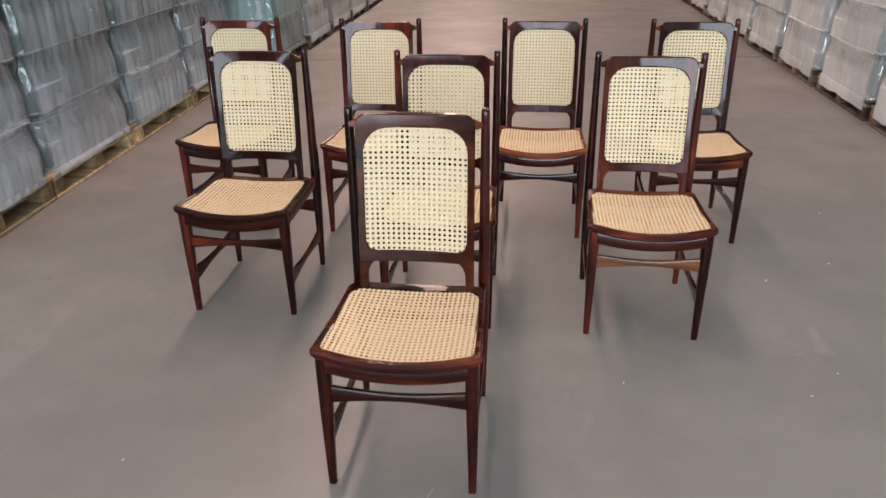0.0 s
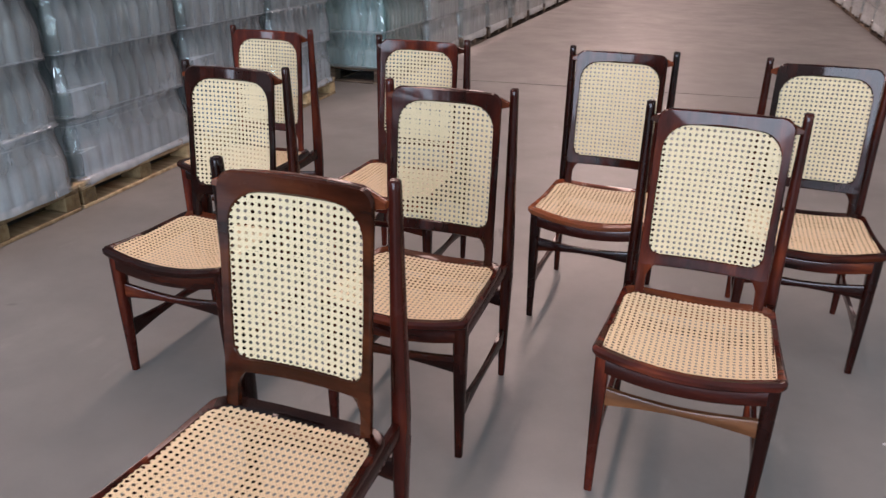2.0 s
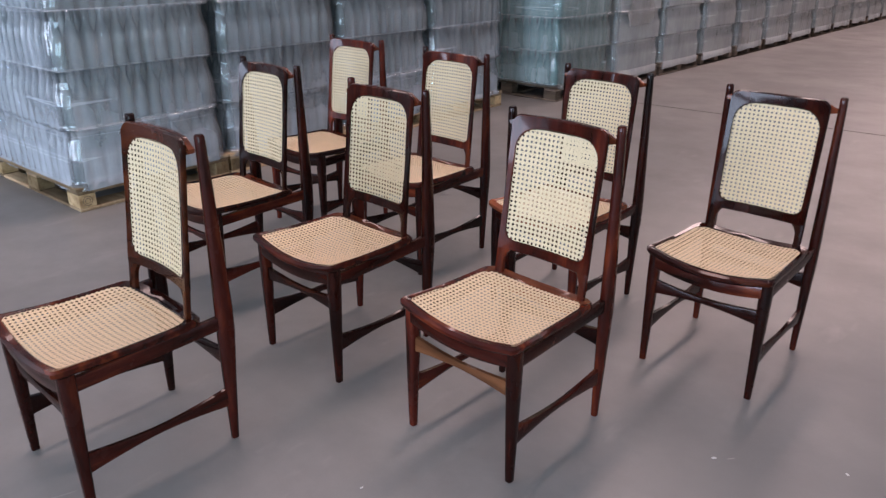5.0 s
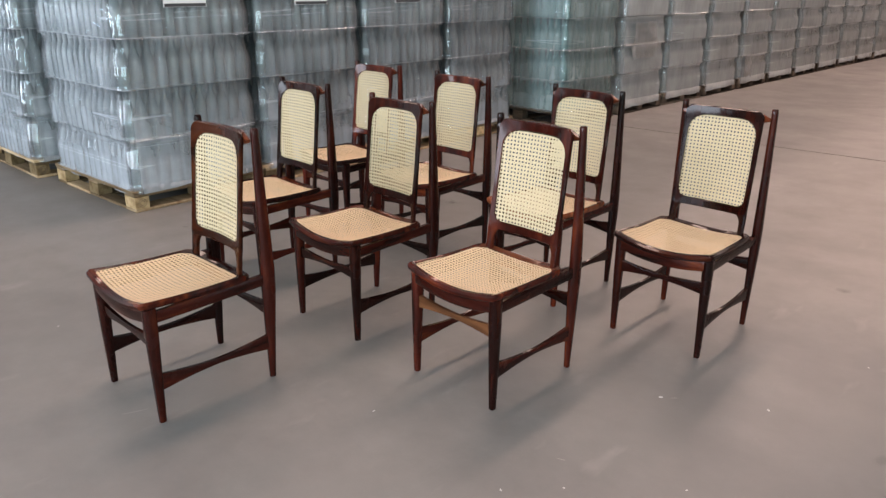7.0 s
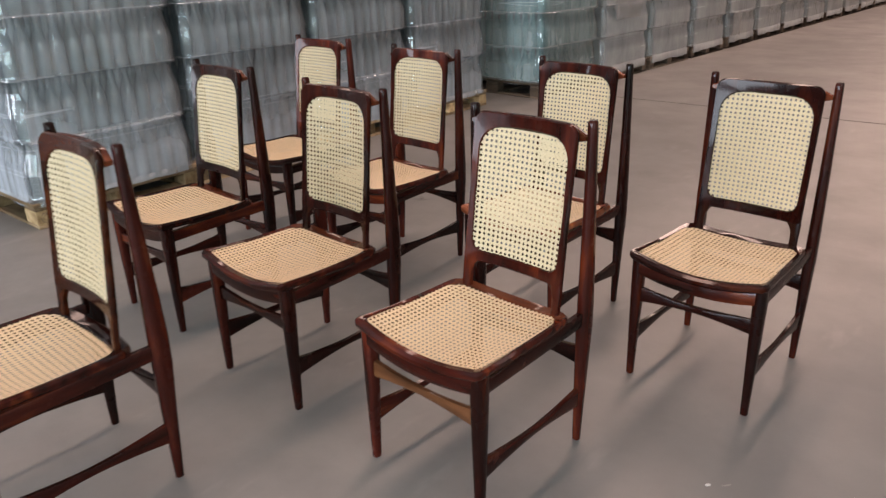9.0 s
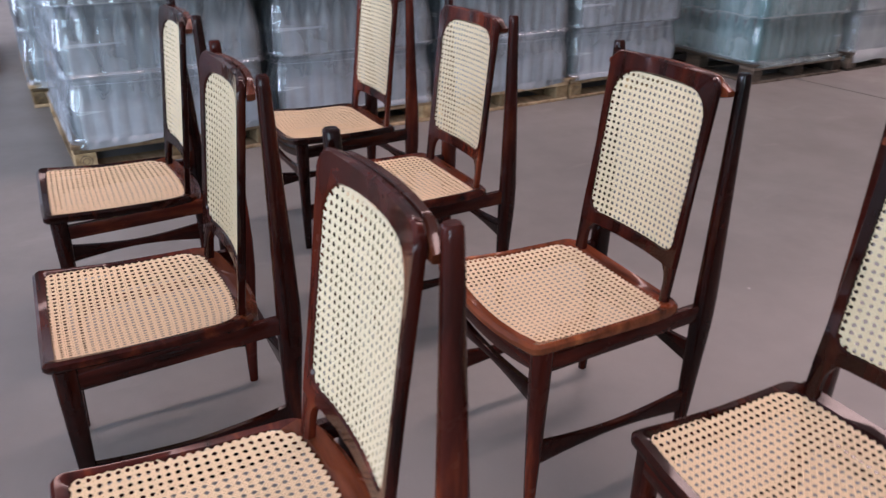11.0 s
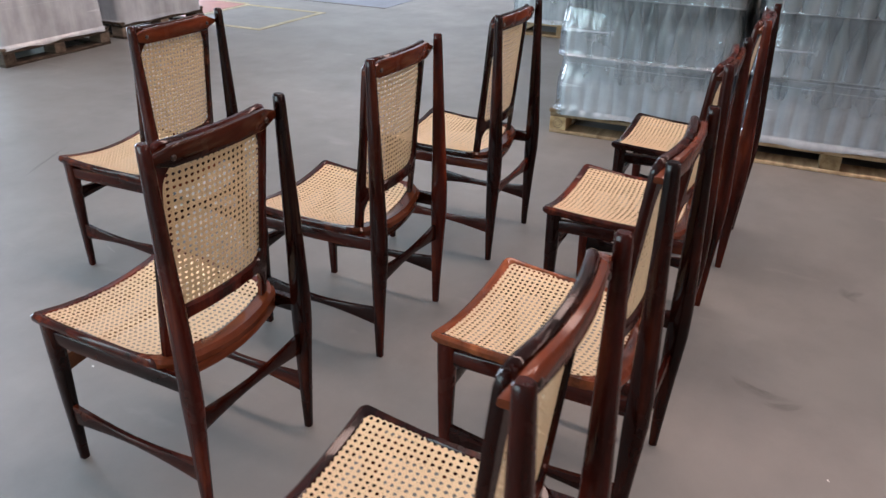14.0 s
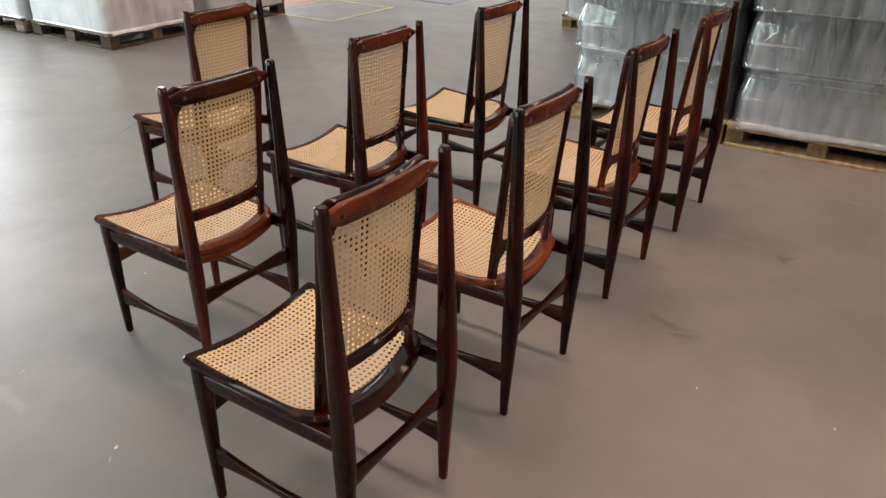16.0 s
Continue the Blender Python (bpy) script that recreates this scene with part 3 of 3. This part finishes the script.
    for s in (-1, 1):
        bm = bmesh.new()
        y = 0.2072 + 0.020 * (1 - (0.135 / 0.17) ** 2)
        loft(bm, [[(s * 0.135 + r * math.cos(a), y + d, 0.914 + r * math.sin(a)) for a in (k * math.pi / 5 for k in range(10))] for r, d in ((0.0065, -0.002), (0.0065, 0.0015), (0.004, 0.0035))])
        part("bolt", bm, BOLT, chair, "small dark bolt head")
    return tagged(chair, "dark rosewood dining chair with cane seat and back", "chair", "cane dining chairs on the warehouse floor")


CHAIRS = [
    (0.276, 1.990, -0.35),
    (-0.498, 2.904, -0.45),
    (1.037, 2.852, -1.28),
    (0.273, 2.862, -0.25),
    (-0.871, 3.738, 0.60),
    (-0.148, 3.717, -0.40),
    (0.659, 3.739, -1.30),
    (1.373, 3.730, -0.05),
]
first_chair = build_chair()
chairs = [first_chair]
first_chair.matrix_basis = pose(CHAIRS[0][0], CHAIRS[0][1], 0, 0, 0, CHAIRS[0][2])
for cx, cy, cr in CHAIRS[1:]:
    chairs.append(copy_thing(first_chair, pose(cx, cy, 0, 0, 0, cr)))
faded = chairs[2]
faded["label"] = "dark rosewood cane chair with faded light brown front stretcher"


def recolour(chair, name, mat, label=""):
    """Another shade of wood on one part of one chair."""
    for ob in chair.children:
        if ob.name.split(".")[0] == name:
            ob.material_slots[0].link = "OBJECT"
            ob.material_slots[0].material = mat
            if label:
                ob["label"] = label


# this chair's backrest leans back a little further than the others
lean = pose(0, BACK_LOW.y, BACK_LOW.z, -1.3) @ pose(0, -BACK_LOW.y, -BACK_LOW.z)
for ob in faded.children:
    if ob.name.split(".")[0] in ("backrest_frame", "backrest_cane", "crest_rail", "bolt"):
        ob.matrix_basis = lean
recolour(faded, "front_stretcher", LIGHT_WOOD, "faded light brown stretcher")
recolour(chairs[2], "seat_rear_rail", RED_WOOD)
recolour(chairs[3], "seat_rear_rail", RED_WOOD)
recolour(chairs[0], "seat_rear_rail", ROSEWOOD_FLAT, "dished dark rear seat rail")
recolour(chairs[7], "seat_rear_rail", ROSEWOOD_FLAT, "dished dark rear seat rail")
recolour(chairs[0], "backrest_frame", CREST_WOOD, "reddish backrest frame")
recolour(chairs[6], "seat_frame", RED_WOOD, "reddish brown seat frame with bowed front edge")

# ---- structure ----


def slab(name, x0, x1, y0, y1, z0, z1, mat, label, category):
    bm = bmesh.new()
    box(bm, x0, x1, y0, y1, z0, z1)
    return tagged(part(name, bm, mat, None, "", 0), label, category, kind="structure")


X0, X1, Y0, Y1 = -12.0, 9.0, -8.0, 34.0
slab("floor", X0, X1, Y0, Y1, -0.2, 0.0, FLOOR, "worn grey painted concrete warehouse floor", "floor")
slab("wall_west", X0 - 0.2, X0, Y0, Y1, 0, ROOF_Z, WALL_PAINT, "pale painted warehouse wall", "wall")
bm = bmesh.new()
box(bm, X1, X1 + 0.2, Y0, SIDE_Y0, 0, ROOF_Z)
box(bm, X1, X1 + 0.2, SIDE_Y1, Y1, 0, ROOF_Z)
box(bm, X1, X1 + 0.2, SIDE_Y0, SIDE_Y1, SIDE_H, ROOF_Z)
tagged(part("wall_east", bm, WALL_PAINT, None, "", 0), "pale painted wall with open side door", "wall", kind="structure")
slab("wall_north", X0 - 0.2, X1 + 0.2, Y1, Y1 + 0.2, 0, ROOF_Z, WALL_PAINT, "pale painted warehouse wall", "wall")
# south wall with the loading door opening
bm = bmesh.new()
box(bm, X0 - 0.2, DOOR_X0, Y0 - 0.2, Y0, 0, ROOF_Z)
box(bm, DOOR_X1, X1 + 0.2, Y0 - 0.2, Y0, 0, ROOF_Z)
box(bm, DOOR_X0, DOOR_X1, Y0 - 0.2, Y0, 4.4, ROOF_Z)
tagged(part("wall_south", bm, WALL_PAINT, None, "", 0), "pale painted wall with open loading door", "wall", kind="structure")
slab("ground", -60, 60, -80, Y0 - 0.21, -0.25, -0.05, FLOOR, "grey yard outside the loading door", "ground")
slab("ground", X1 + 0.21, 60, Y0 - 0.2, 60, -0.25, -0.05, FLOOR, "grey yard outside the side door", "ground")
bm = bmesh.new()
edge = X0 - 0.2
for lx, lw, watts in ROOFLIGHTS:
    box(bm, edge, lx - lw / 2, Y0 - 0.2, Y1 + 0.2, ROOF_Z, ROOF_Z + 0.1)
    box(bm, lx - lw / 2, lx + lw / 2, Y0 - 0.2, RL_Y0, ROOF_Z, ROOF_Z + 0.1)
    box(bm, lx - lw / 2, lx + lw / 2, RL_Y1, Y1 + 0.2, ROOF_Z, ROOF_Z + 0.1)
    edge = lx + lw / 2
box(bm, edge, X1 + 0.2, Y0 - 0.2, Y1 + 0.2, ROOF_Z, ROOF_Z + 0.1)
tagged(part("ceiling", bm, ROOF_PAINT, None, "", 0), "grey sheet roof with rooflight strips", "ceiling", kind="structure")

# ---- palletised bottles ----
PAL_X, PAL_Y, PAL_H = 1.20, 1.00, 0.145
LAYER, LAYERS = 0.313, 6


def build_pallet():
    pal = new("wooden_pallet")
    me = {}

    def piece(name, sx, sy, sz, mat, bevel=0.004):
        key = (name, round(sx, 3), round(sy, 3))
        if key not in me:
            bm = bmesh.new()
            box(bm, -sx / 2, sx / 2, -sy / 2, sy / 2, 0, sz, bevel)
            ob = part(name, bm, mat, pal, "", 0)
            me[key] = ob.data
            return ob
        return share(name, me[key], pal, Matrix())

    hx, hy = PAL_X / 2, PAL_Y / 2
    for y in (-hy + 0.05, 0, hy - 0.05):
        for x in (-hx / 2 + 0.035, hx / 2 - 0.035):
            if y:
                piece("bottom_board", hx - 0.22, 0.10, 0.020, PALLET_WOOD).matrix_basis = pose(x, y, 0)
        for x in (-hx + 0.07, 0, hx - 0.07):
            piece("block", 0.14, 0.10, 0.078, PALLET_BLOCK).matrix_basis = pose(x, y, 0.020)
    for x in (-hx + 0.07, 0, hx - 0.07):
        piece("stringer_board", 0.14, PAL_Y, 0.022, PALLET_WOOD).matrix_basis = pose(x, 0, 0.098)
        piece("runner_board", 0.145, PAL_Y, 0.020, PALLET_WOOD).matrix_basis = pose(x, 0, 0)
    for i in range(7):
        y = -hy + 0.05 + (PAL_Y - 0.1) * i / 6
        piece("top_board", PAL_X, 0.115, 0.022, PALLET_WOOD).matrix_basis = pose(0, y, 0.120)
    bm = bmesh.new()
    for r0, r1 in ((0.026, 0.029), (0.014, 0.017)):
        for k in range(14):
            a0, a1 = 2 * math.pi * k / 14, 2 * math.pi * (k + 1) / 14
            vs = [bm.verts.new((hx + 0.0015, -hy + 0.05 + r * math.cos(a), 0.059 + r * math.sin(a))) for r, a in ((r0, a0), (r1, a0), (r1, a1), (r0, a1))]
            bm.faces.new(vs)
    part("stamp", bm, STAMP, pal, "faded round ink stamp", 0)
    return tagged(pal, "worn pine wooden pallet under wrapped bottles", "pallet", "pallets of bottles")


BOTTLE = [(0.0385, 0.0), (0.0405, 0.012), (0.0405, 0.15), (0.0395, 0.175), (0.030, 0.215), (0.017, 0.250), (0.0150, 0.285), (0.0165, 0.290), (0.0165, 0.302), (0.013, 0.306)]


def bottle_layer(seg, profile, sx, sy):
    """Bottles round the rim of one layer, two deep."""
    d = 0.0825
    nx, ny = int(sx / d), int(sy / d)
    verts, faces = [], []
    for i in range(nx):
        for j in range(ny):
            if 1 < i < nx - 2 and 1 < j < ny - 2:
                continue
            cx, cy = (i - (nx - 1) / 2) * sx / nx, (j - (ny - 1) / 2) * sy / ny
            base = len(verts)
            for r, z in profile:
                verts += [(cx + r * math.cos(2 * math.pi * k / seg), cy + r * math.sin(2 * math.pi * k / seg), z) for k in range(seg)]
            for p in range(len(profile) - 1):
                for k in range(seg):
                    m = (k + 1) % seg
                    faces.append((base + p * seg + k, base + p * seg + m, base + (p + 1) * seg + m, base + (p + 1) * seg + k))
    me = bpy.data.meshes.new("bottle_layer")
    me.from_pydata(verts, [], faces)
    me.shade_smooth()
    return me


def film_mesh(seed, bulge, flute=1.0, skirt=0.026):
    """Stretch film drawn round the layers: full over the bottle bodies, drawn in over their necks."""
    rng = random.Random(seed)
    hx, hy, rad = 0.600, 0.497, 0.070
    k = 5
    base = rounded_poly([(-hx, -hy), (hx, -hy), (hx, hy), (-hx, hy)], [rad] * 4, k, 108)
    n = len(base)
    verts, faces, rings = [], [], []
    prof = [(0.0, -0.004), (0.010, 0.002), (0.035, 0.002), (0.12, 0.001), (0.165, 0.006), (0.205, 0.016), (0.25, 0.025), (0.285, 0.027), (0.303, 0.016), (0.3115, -0.003)]
    for layer in range(LAYERS):
        lean_x, lean_y = rng.uniform(-0.008, 0.008), rng.uniform(-0.008, 0.008)
        swell = rng.uniform(0.7, 1.35) * bulge
        for z, pull in prof:
            ring = []
            for i, (x, y) in enumerate(base):
                rr = math.hypot(x, y)
                corner = min(1.0, max(0.0, (abs(x) / hx + abs(y) / hy - 1.35) / 0.55))
                p = pull * swell * (0.04 + 1.15 * corner)
                ripple = 0.006 * flute * (abs(math.cos(math.pi * (x + y) / 0.0825)) - 0.7) * (1 if z < 0.2 else 0.35)
                nz = 0.004 * noise.noise((x * 3 + seed * 7.1, y * 3, (layer * 0.31 + z) * 5))
                s = 1 - (p - ripple - nz) / rr
                ring.append((x * s + lean_x, y * s + lean_y, PAL_H + 0.004 + layer * LAYER + z))
            rings.append(ring)
    # the skirt of the film, drawn over the pallet's edge
    rings.insert(0, [(x * 1.014, y * 1.014, PAL_H - skirt + 0.014 * noise.noise((x * 6, y * 6, seed))) for x, y in base])
    rings.insert(1, [(x * 1.012, y * 1.012, PAL_H + 0.001) for x, y in base])
    rings.append([(x * 0.5, y * 0.5, rings[-1][0][2] + 0.035) for x, y in base])
    for ring in rings:
        verts += ring
    for a in range(len(rings) - 1):
        for i in range(n):
            j = (i + 1) % n
            faces.append((a * n + i, a * n + j, (a + 1) * n + j, (a + 1) * n + i))
    faces.append(tuple(range((len(rings) - 1) * n, len(rings) * n)))
    me = bpy.data.meshes.new("film_wrap")
    me.from_pydata(verts, [], faces)
    me.shade_smooth()
    return me


FINE_LAYER = bottle_layer(10, BOTTLE, 1.13, 0.94)
ROUGH_LAYER = bottle_layer(7, [BOTTLE[i] for i in (0, 2, 3, 4, 5, 8)], 1.13, 0.94)
FILMS = [film_mesh(s, 1.0) for s in range(5)]
DULL_FILMS = [film_mesh(s + 40, 1.0, 0.3, 0.075) for s in range(3)]
GREY_FILMS = [film_mesh(s + 20, 0.15, 0.15) for s in range(2)]
for me in (FINE_LAYER, ROUGH_LAYER):
    me.materials.append(GLASS)
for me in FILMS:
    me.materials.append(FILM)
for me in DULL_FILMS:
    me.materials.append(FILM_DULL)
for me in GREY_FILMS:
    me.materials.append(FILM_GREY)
# plain box in place of the inner bottles, dark to shade behind the necks
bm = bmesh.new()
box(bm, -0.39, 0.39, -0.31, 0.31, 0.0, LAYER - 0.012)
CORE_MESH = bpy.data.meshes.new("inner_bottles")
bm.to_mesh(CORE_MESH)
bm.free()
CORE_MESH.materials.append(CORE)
bm = bmesh.new()
box(bm, -0.562, 0.562, -0.466, 0.466, 0.0, 0.004)
SHEET_MESH = bpy.data.meshes.new("divider_sheet")
bm.to_mesh(SHEET_MESH)
bm.free()
SHEET_MESH.materials.append(SHEET)
first_pallet = None
stack_count = 0


def add_stack(x, y, turn, fine=False, grey=False, green=False, paper=0, dark_pallet=False, dull=False):
    """A pallet with its wrapped load; x, y is the middle of the pallet."""
    global first_pallet, stack_count
    m = pose(x, y, 0, 0, 0, turn)
    if first_pallet is None:
        first_pallet = build_pallet()
        first_pallet.matrix_basis = m
    else:
        pal = copy_thing(first_pallet, m)
        if dark_pallet:
            pal["label"] = "dark wooden pallet, shade in its colour, under wrapped bottles"
            for ob in pal.children:
                ob.material_slots[0].link = "OBJECT"
                ob.material_slots[0].material = PALLET_DARK
    st = new("wrapped_bottle_stack")
    st.matrix_basis = m
    k = stack_count
    stack_count += 1
    film = share("film_wrap", GREY_FILMS[k % 2] if grey else (DULL_FILMS[k % 3] if dull else FILMS[k % 5]), st, pose(0, 0, 0, 0, 0, 180 * (k // 5 % 2)))
    film["label"] = "tight opaque grey stretch film" if grey else "wrinkled clear stretch film"
    if dull:
        film["label"] = "dusty grey stretch film"
    for i in range(LAYERS):
        z = PAL_H + 0.004 + i * LAYER
        share("divider_sheet", SHEET_MESH, st, pose(0, 0, z))
        lay = share("bottle_layer", FINE_LAYER if fine else ROUGH_LAYER, st, pose(0, 0, z + 0.004))
        lay["kind"] = "stuff"
        if green:
            film.material_slots[0].link = "OBJECT"
            film.material_slots[0].material = FILM_CLEAR
            lay.material_slots[0].link = "OBJECT"
            lay.material_slots[0].material = GLASS_GREEN
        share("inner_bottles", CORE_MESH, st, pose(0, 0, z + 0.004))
    share("top_sheet", SHEET_MESH, st, pose(0, 0, PAL_H + 0.0065 + LAYERS * LAYER))
    label = "grey film wrapped load on a pallet" if grey else ("greenish glass bottles wrapped in clear film on pallet" if green else "clear glass bottles wrapped in stretch film on pallet")
    tagged(st, label, "bottle stack", "pallets of bottles")
    if paper:
        bm = bmesh.new()
        box(bm, 0.602, 0.606, -0.15, 0.15, 1.27, 1.47)
        sheet = part("label_sheet", bm, PAPER, st, "white printed paper sheet", 0)
        bm = bmesh.new()
        box(bm, 0.6065, 0.608, -0.145, 0.145, 1.272, 1.292)
        for r in range(3):
            box(bm, 0.6065, 0.608, -0.12, 0.02 + 0.03 * r, 1.33 + 0.035 * r, 1.34 + 0.035 * r)
        part("print_bar", bm, INK, sheet, "dark printed bars", 0)
    return st


# near row along the aisle, slightly skewed
ROW_TURN = 2.1
for i in range(4):
    yy = 2.765 + 0.50 + 1.018 * i
    add_stack(-1.93 - 0.62 - 0.0365 * (yy - 2.76), yy, ROW_TURN, fine=True, paper=1)
# stacks behind the near row
add_stack(-3.95, 3.15, 1.0, fine=True)
add_stack(-5.12, 1.98, 0.0)
add_stack(-5.25, 3.25, 0.0)
# far row past the gap, standing further into the aisle
far_row = []
for i in range(15):
    yy = 7.29 + 0.53 + 1.085 * i
    far_row.append(add_stack(-1.80 - 0.61, yy, 0.6 * math.sin(i * 2.1), fine=i < 2, green=i == 0, dark_pallet=True, dull=i > 0))
# row on the other side of the aisle
for i in range(16):
    yy = 4.05 + 1.09 * i
    add_stack(3.0 + 0.61, yy, 180 + 0.7 * math.sin(i * 1.7), dark_pallet=True, dull=True)
# grey wrapped loads behind the chairs
add_stack(-1.86, -1.94, 91.0, grey=True, dark_pallet=True)
add_stack(-3.04, -1.98, 90.0, grey=True, dark_pallet=True)
add_stack(-1.80, -3.24, 91.5, grey=True, dark_pallet=True)

# ---- torn film hanging from some loads ----
TORN = film_material("torn_film", (0.72, 0.74, 0.74), 0.26, 0.12, 0.10)


def torn_film(parent, y, z, w, h, seed):
    bm = bmesh.new()
    nx, nz = 10, 12
    grid = []
    for j in range(nz + 1):
        row = []
        for i in range(nx + 1):
            u, v = i / nx - 0.5, j / nz
            wide = w * (0.9 + 0.25 * noise.noise((v * 3, seed, 2.0)))
            x = 0.618 + 0.018 * noise.noise((u * 4 + seed, v * 5, seed)) + 0.012 * (1 - v)
            row.append(bm.verts.new((x, y + u * wide + 0.02 * noise.noise((v * 4, seed, u)), z + v * h + 0.03 * noise.noise((u * 5, seed * 3, 1.0)))))
        grid.append(row)
    for j in range(nz):
        for i in range(nx):
            bm.faces.new((grid[j][i], grid[j][i + 1], grid[j + 1][i + 1], grid[j + 1][i]))
    part("torn_film", bm, TORN, parent, "crumpled whitish flap of torn film", 60)


for k, y, z, w, h in ((1, -0.05, 0.62, 0.62, 0.40), (4, -0.30, 0.16, 0.30, 0.30)):
    torn_film(far_row[k], y, z, w, h, 3.3 + k)

# ---- floor markings ----


def marking(name, x0, x1, y0, y1, mat, label, turn=0.0):
    bm = bmesh.new()
    box(bm, -(x1 - x0) / 2, (x1 - x0) / 2, -(y1 - y0) / 2, (y1 - y0) / 2, 0.0, 0.004)
    ob = tagged(part(name, bm, mat, None, "", 0), label, "floor marking", kind="structure")
    ob.matrix_basis = pose((x0 + x1) / 2, (y0 + y1) / 2, 0, 0, 0, turn)


marking("floor_line", -4.51, -4.45, -1.60, -0.67, YELLOW, "worn yellow painted floor line")
marking("floor_line", -3.50, -3.44, -1.60, -0.67, YELLOW, "worn yellow painted floor line")
marking("floor_line", -4.51, -3.44, -0.67, -0.61, YELLOW, "worn yellow painted floor line")
marking("floor_line", -4.51, -3.44, -1.66, -1.60, YELLOW, "worn yellow painted floor line")
marking("floor_patch", -4.50, -3.44, -3.00, -1.67, RED, "faded red painted floor patch")
marking("floor_line", -4.57, -4.51, -3.00, -1.67, YELLOW, "worn yellow painted floor line")
marking("floor_patch", -8.40, -5.07, -4.00, -0.20, BLUE, "blue grey painted floor area")
marking("floor_joint", -5.066, -5.03, -4.00, -0.20, JOINT, "dark edge of the blue painted floor")
marking("floor_joint", -3.0, 3.0, 7.934, 7.939, JOINT, "dark sawn joint in the concrete floor", 4.5)


def blot(cx, cy, length, width, turn, curl, mat, label, seed):
    """A thin curved mark of uneven width, rubbed into the floor."""
    bm = bmesh.new()
    n, edge = 18, []
    for i in range(n + 1):
        u = i / n - 0.5
        w = width * (1 - (2 * u) ** 2) ** 0.6 * (1 + 0.5 * noise.noise((u * 6, seed, 0.0))) + 0.0004
        mid = Vector((u * length, curl * length * (4 * u * u) + 0.2 * width * noise.noise((u * 9, seed, 4.0)), 0.003))
        edge.append((bm.verts.new(mid + Vector((0, w, 0))), bm.verts.new(mid - Vector((0, w, 0)))))
    for a, b in zip(edge, edge[1:]):
        bm.faces.new((a[0], a[1], b[1], b[0]))
    ob = tagged(part("floor_stain", bm, mat, None, "", 0), label, "stain", kind="structure")
    ob.matrix_basis = pose(cx, cy, 0, 0, 0, turn)


for k, (cx, cy, length, width, turn, curl) in enumerate(((-0.67, 4.42, 0.13, 0.022, 30, 0.2), (-0.69, 4.45, 0.08, 0.020, -40, 0.1), (0.10, 4.19, 0.22, 0.020, 75, 0.22), (0.14, 4.27, 0.14, 0.016, 110, 0.2),
                                                        (1.77, 4.67, 0.09, 0.030, 10, 0.1), (-1.46, 2.87, 0.05, 0.012, 30, 0.0), (2.33, 3.26, 0.10, 0.032, 60, 0.1), (-0.2, 0.62, 0.5, 0.012, 25, 0.03))):
    blot(cx, cy, length, width, turn, curl, DARK_STAIN, "faint dark rubber scuff on the floor", 1.7 * k + 0.3)
for k, (cx, cy, length, turn) in enumerate(((0.35, 1.72, 0.09, 70), (1.58, 2.54, 0.03, 20), (1.66, 3.14, 0.03, 50))):
    blot(cx, cy, length, 0.0015, turn, 0.02, SCRATCH, "pale scratch on the floor", 2.3 * k + 0.9)


def scrap(cx, cy, size, seed):
    rng = random.Random(seed)
    bm = bmesh.new()
    bmesh.ops.create_icosphere(bm, subdivisions=1, radius=1.0)
    for v in bm.verts:
        k = rng.uniform(0.6, 1.2)
        v.co = Vector((v.co.x * size * k, v.co.y * size * 0.6 * k, (v.co.z + 1) * size * 0.22))
    ob = tagged(part("debris_chip", bm, DEBRIS, None, "", 20), "small pale chip lying on the floor", "debris", "chips on the floor")
    ob.matrix_basis = pose(cx, cy, 0, 0, 0, rng.uniform(0, 180))


for k, (cx, cy, size) in enumerate(((1.62, 3.11, 0.010), (1.94, 3.30, 0.008), (1.94, 2.68, 0.006), (1.54, 2.29, 0.007), (0.40, 4.40, 0.006), (0.94, 2.31, 0.006),
                                    (1.67, 2.43, 0.006), (-0.56, 1.79, 0.007), (0.36, 4.80, 0.006), (2.10, 3.9, 0.007))):
    scrap(cx, cy, size, k)
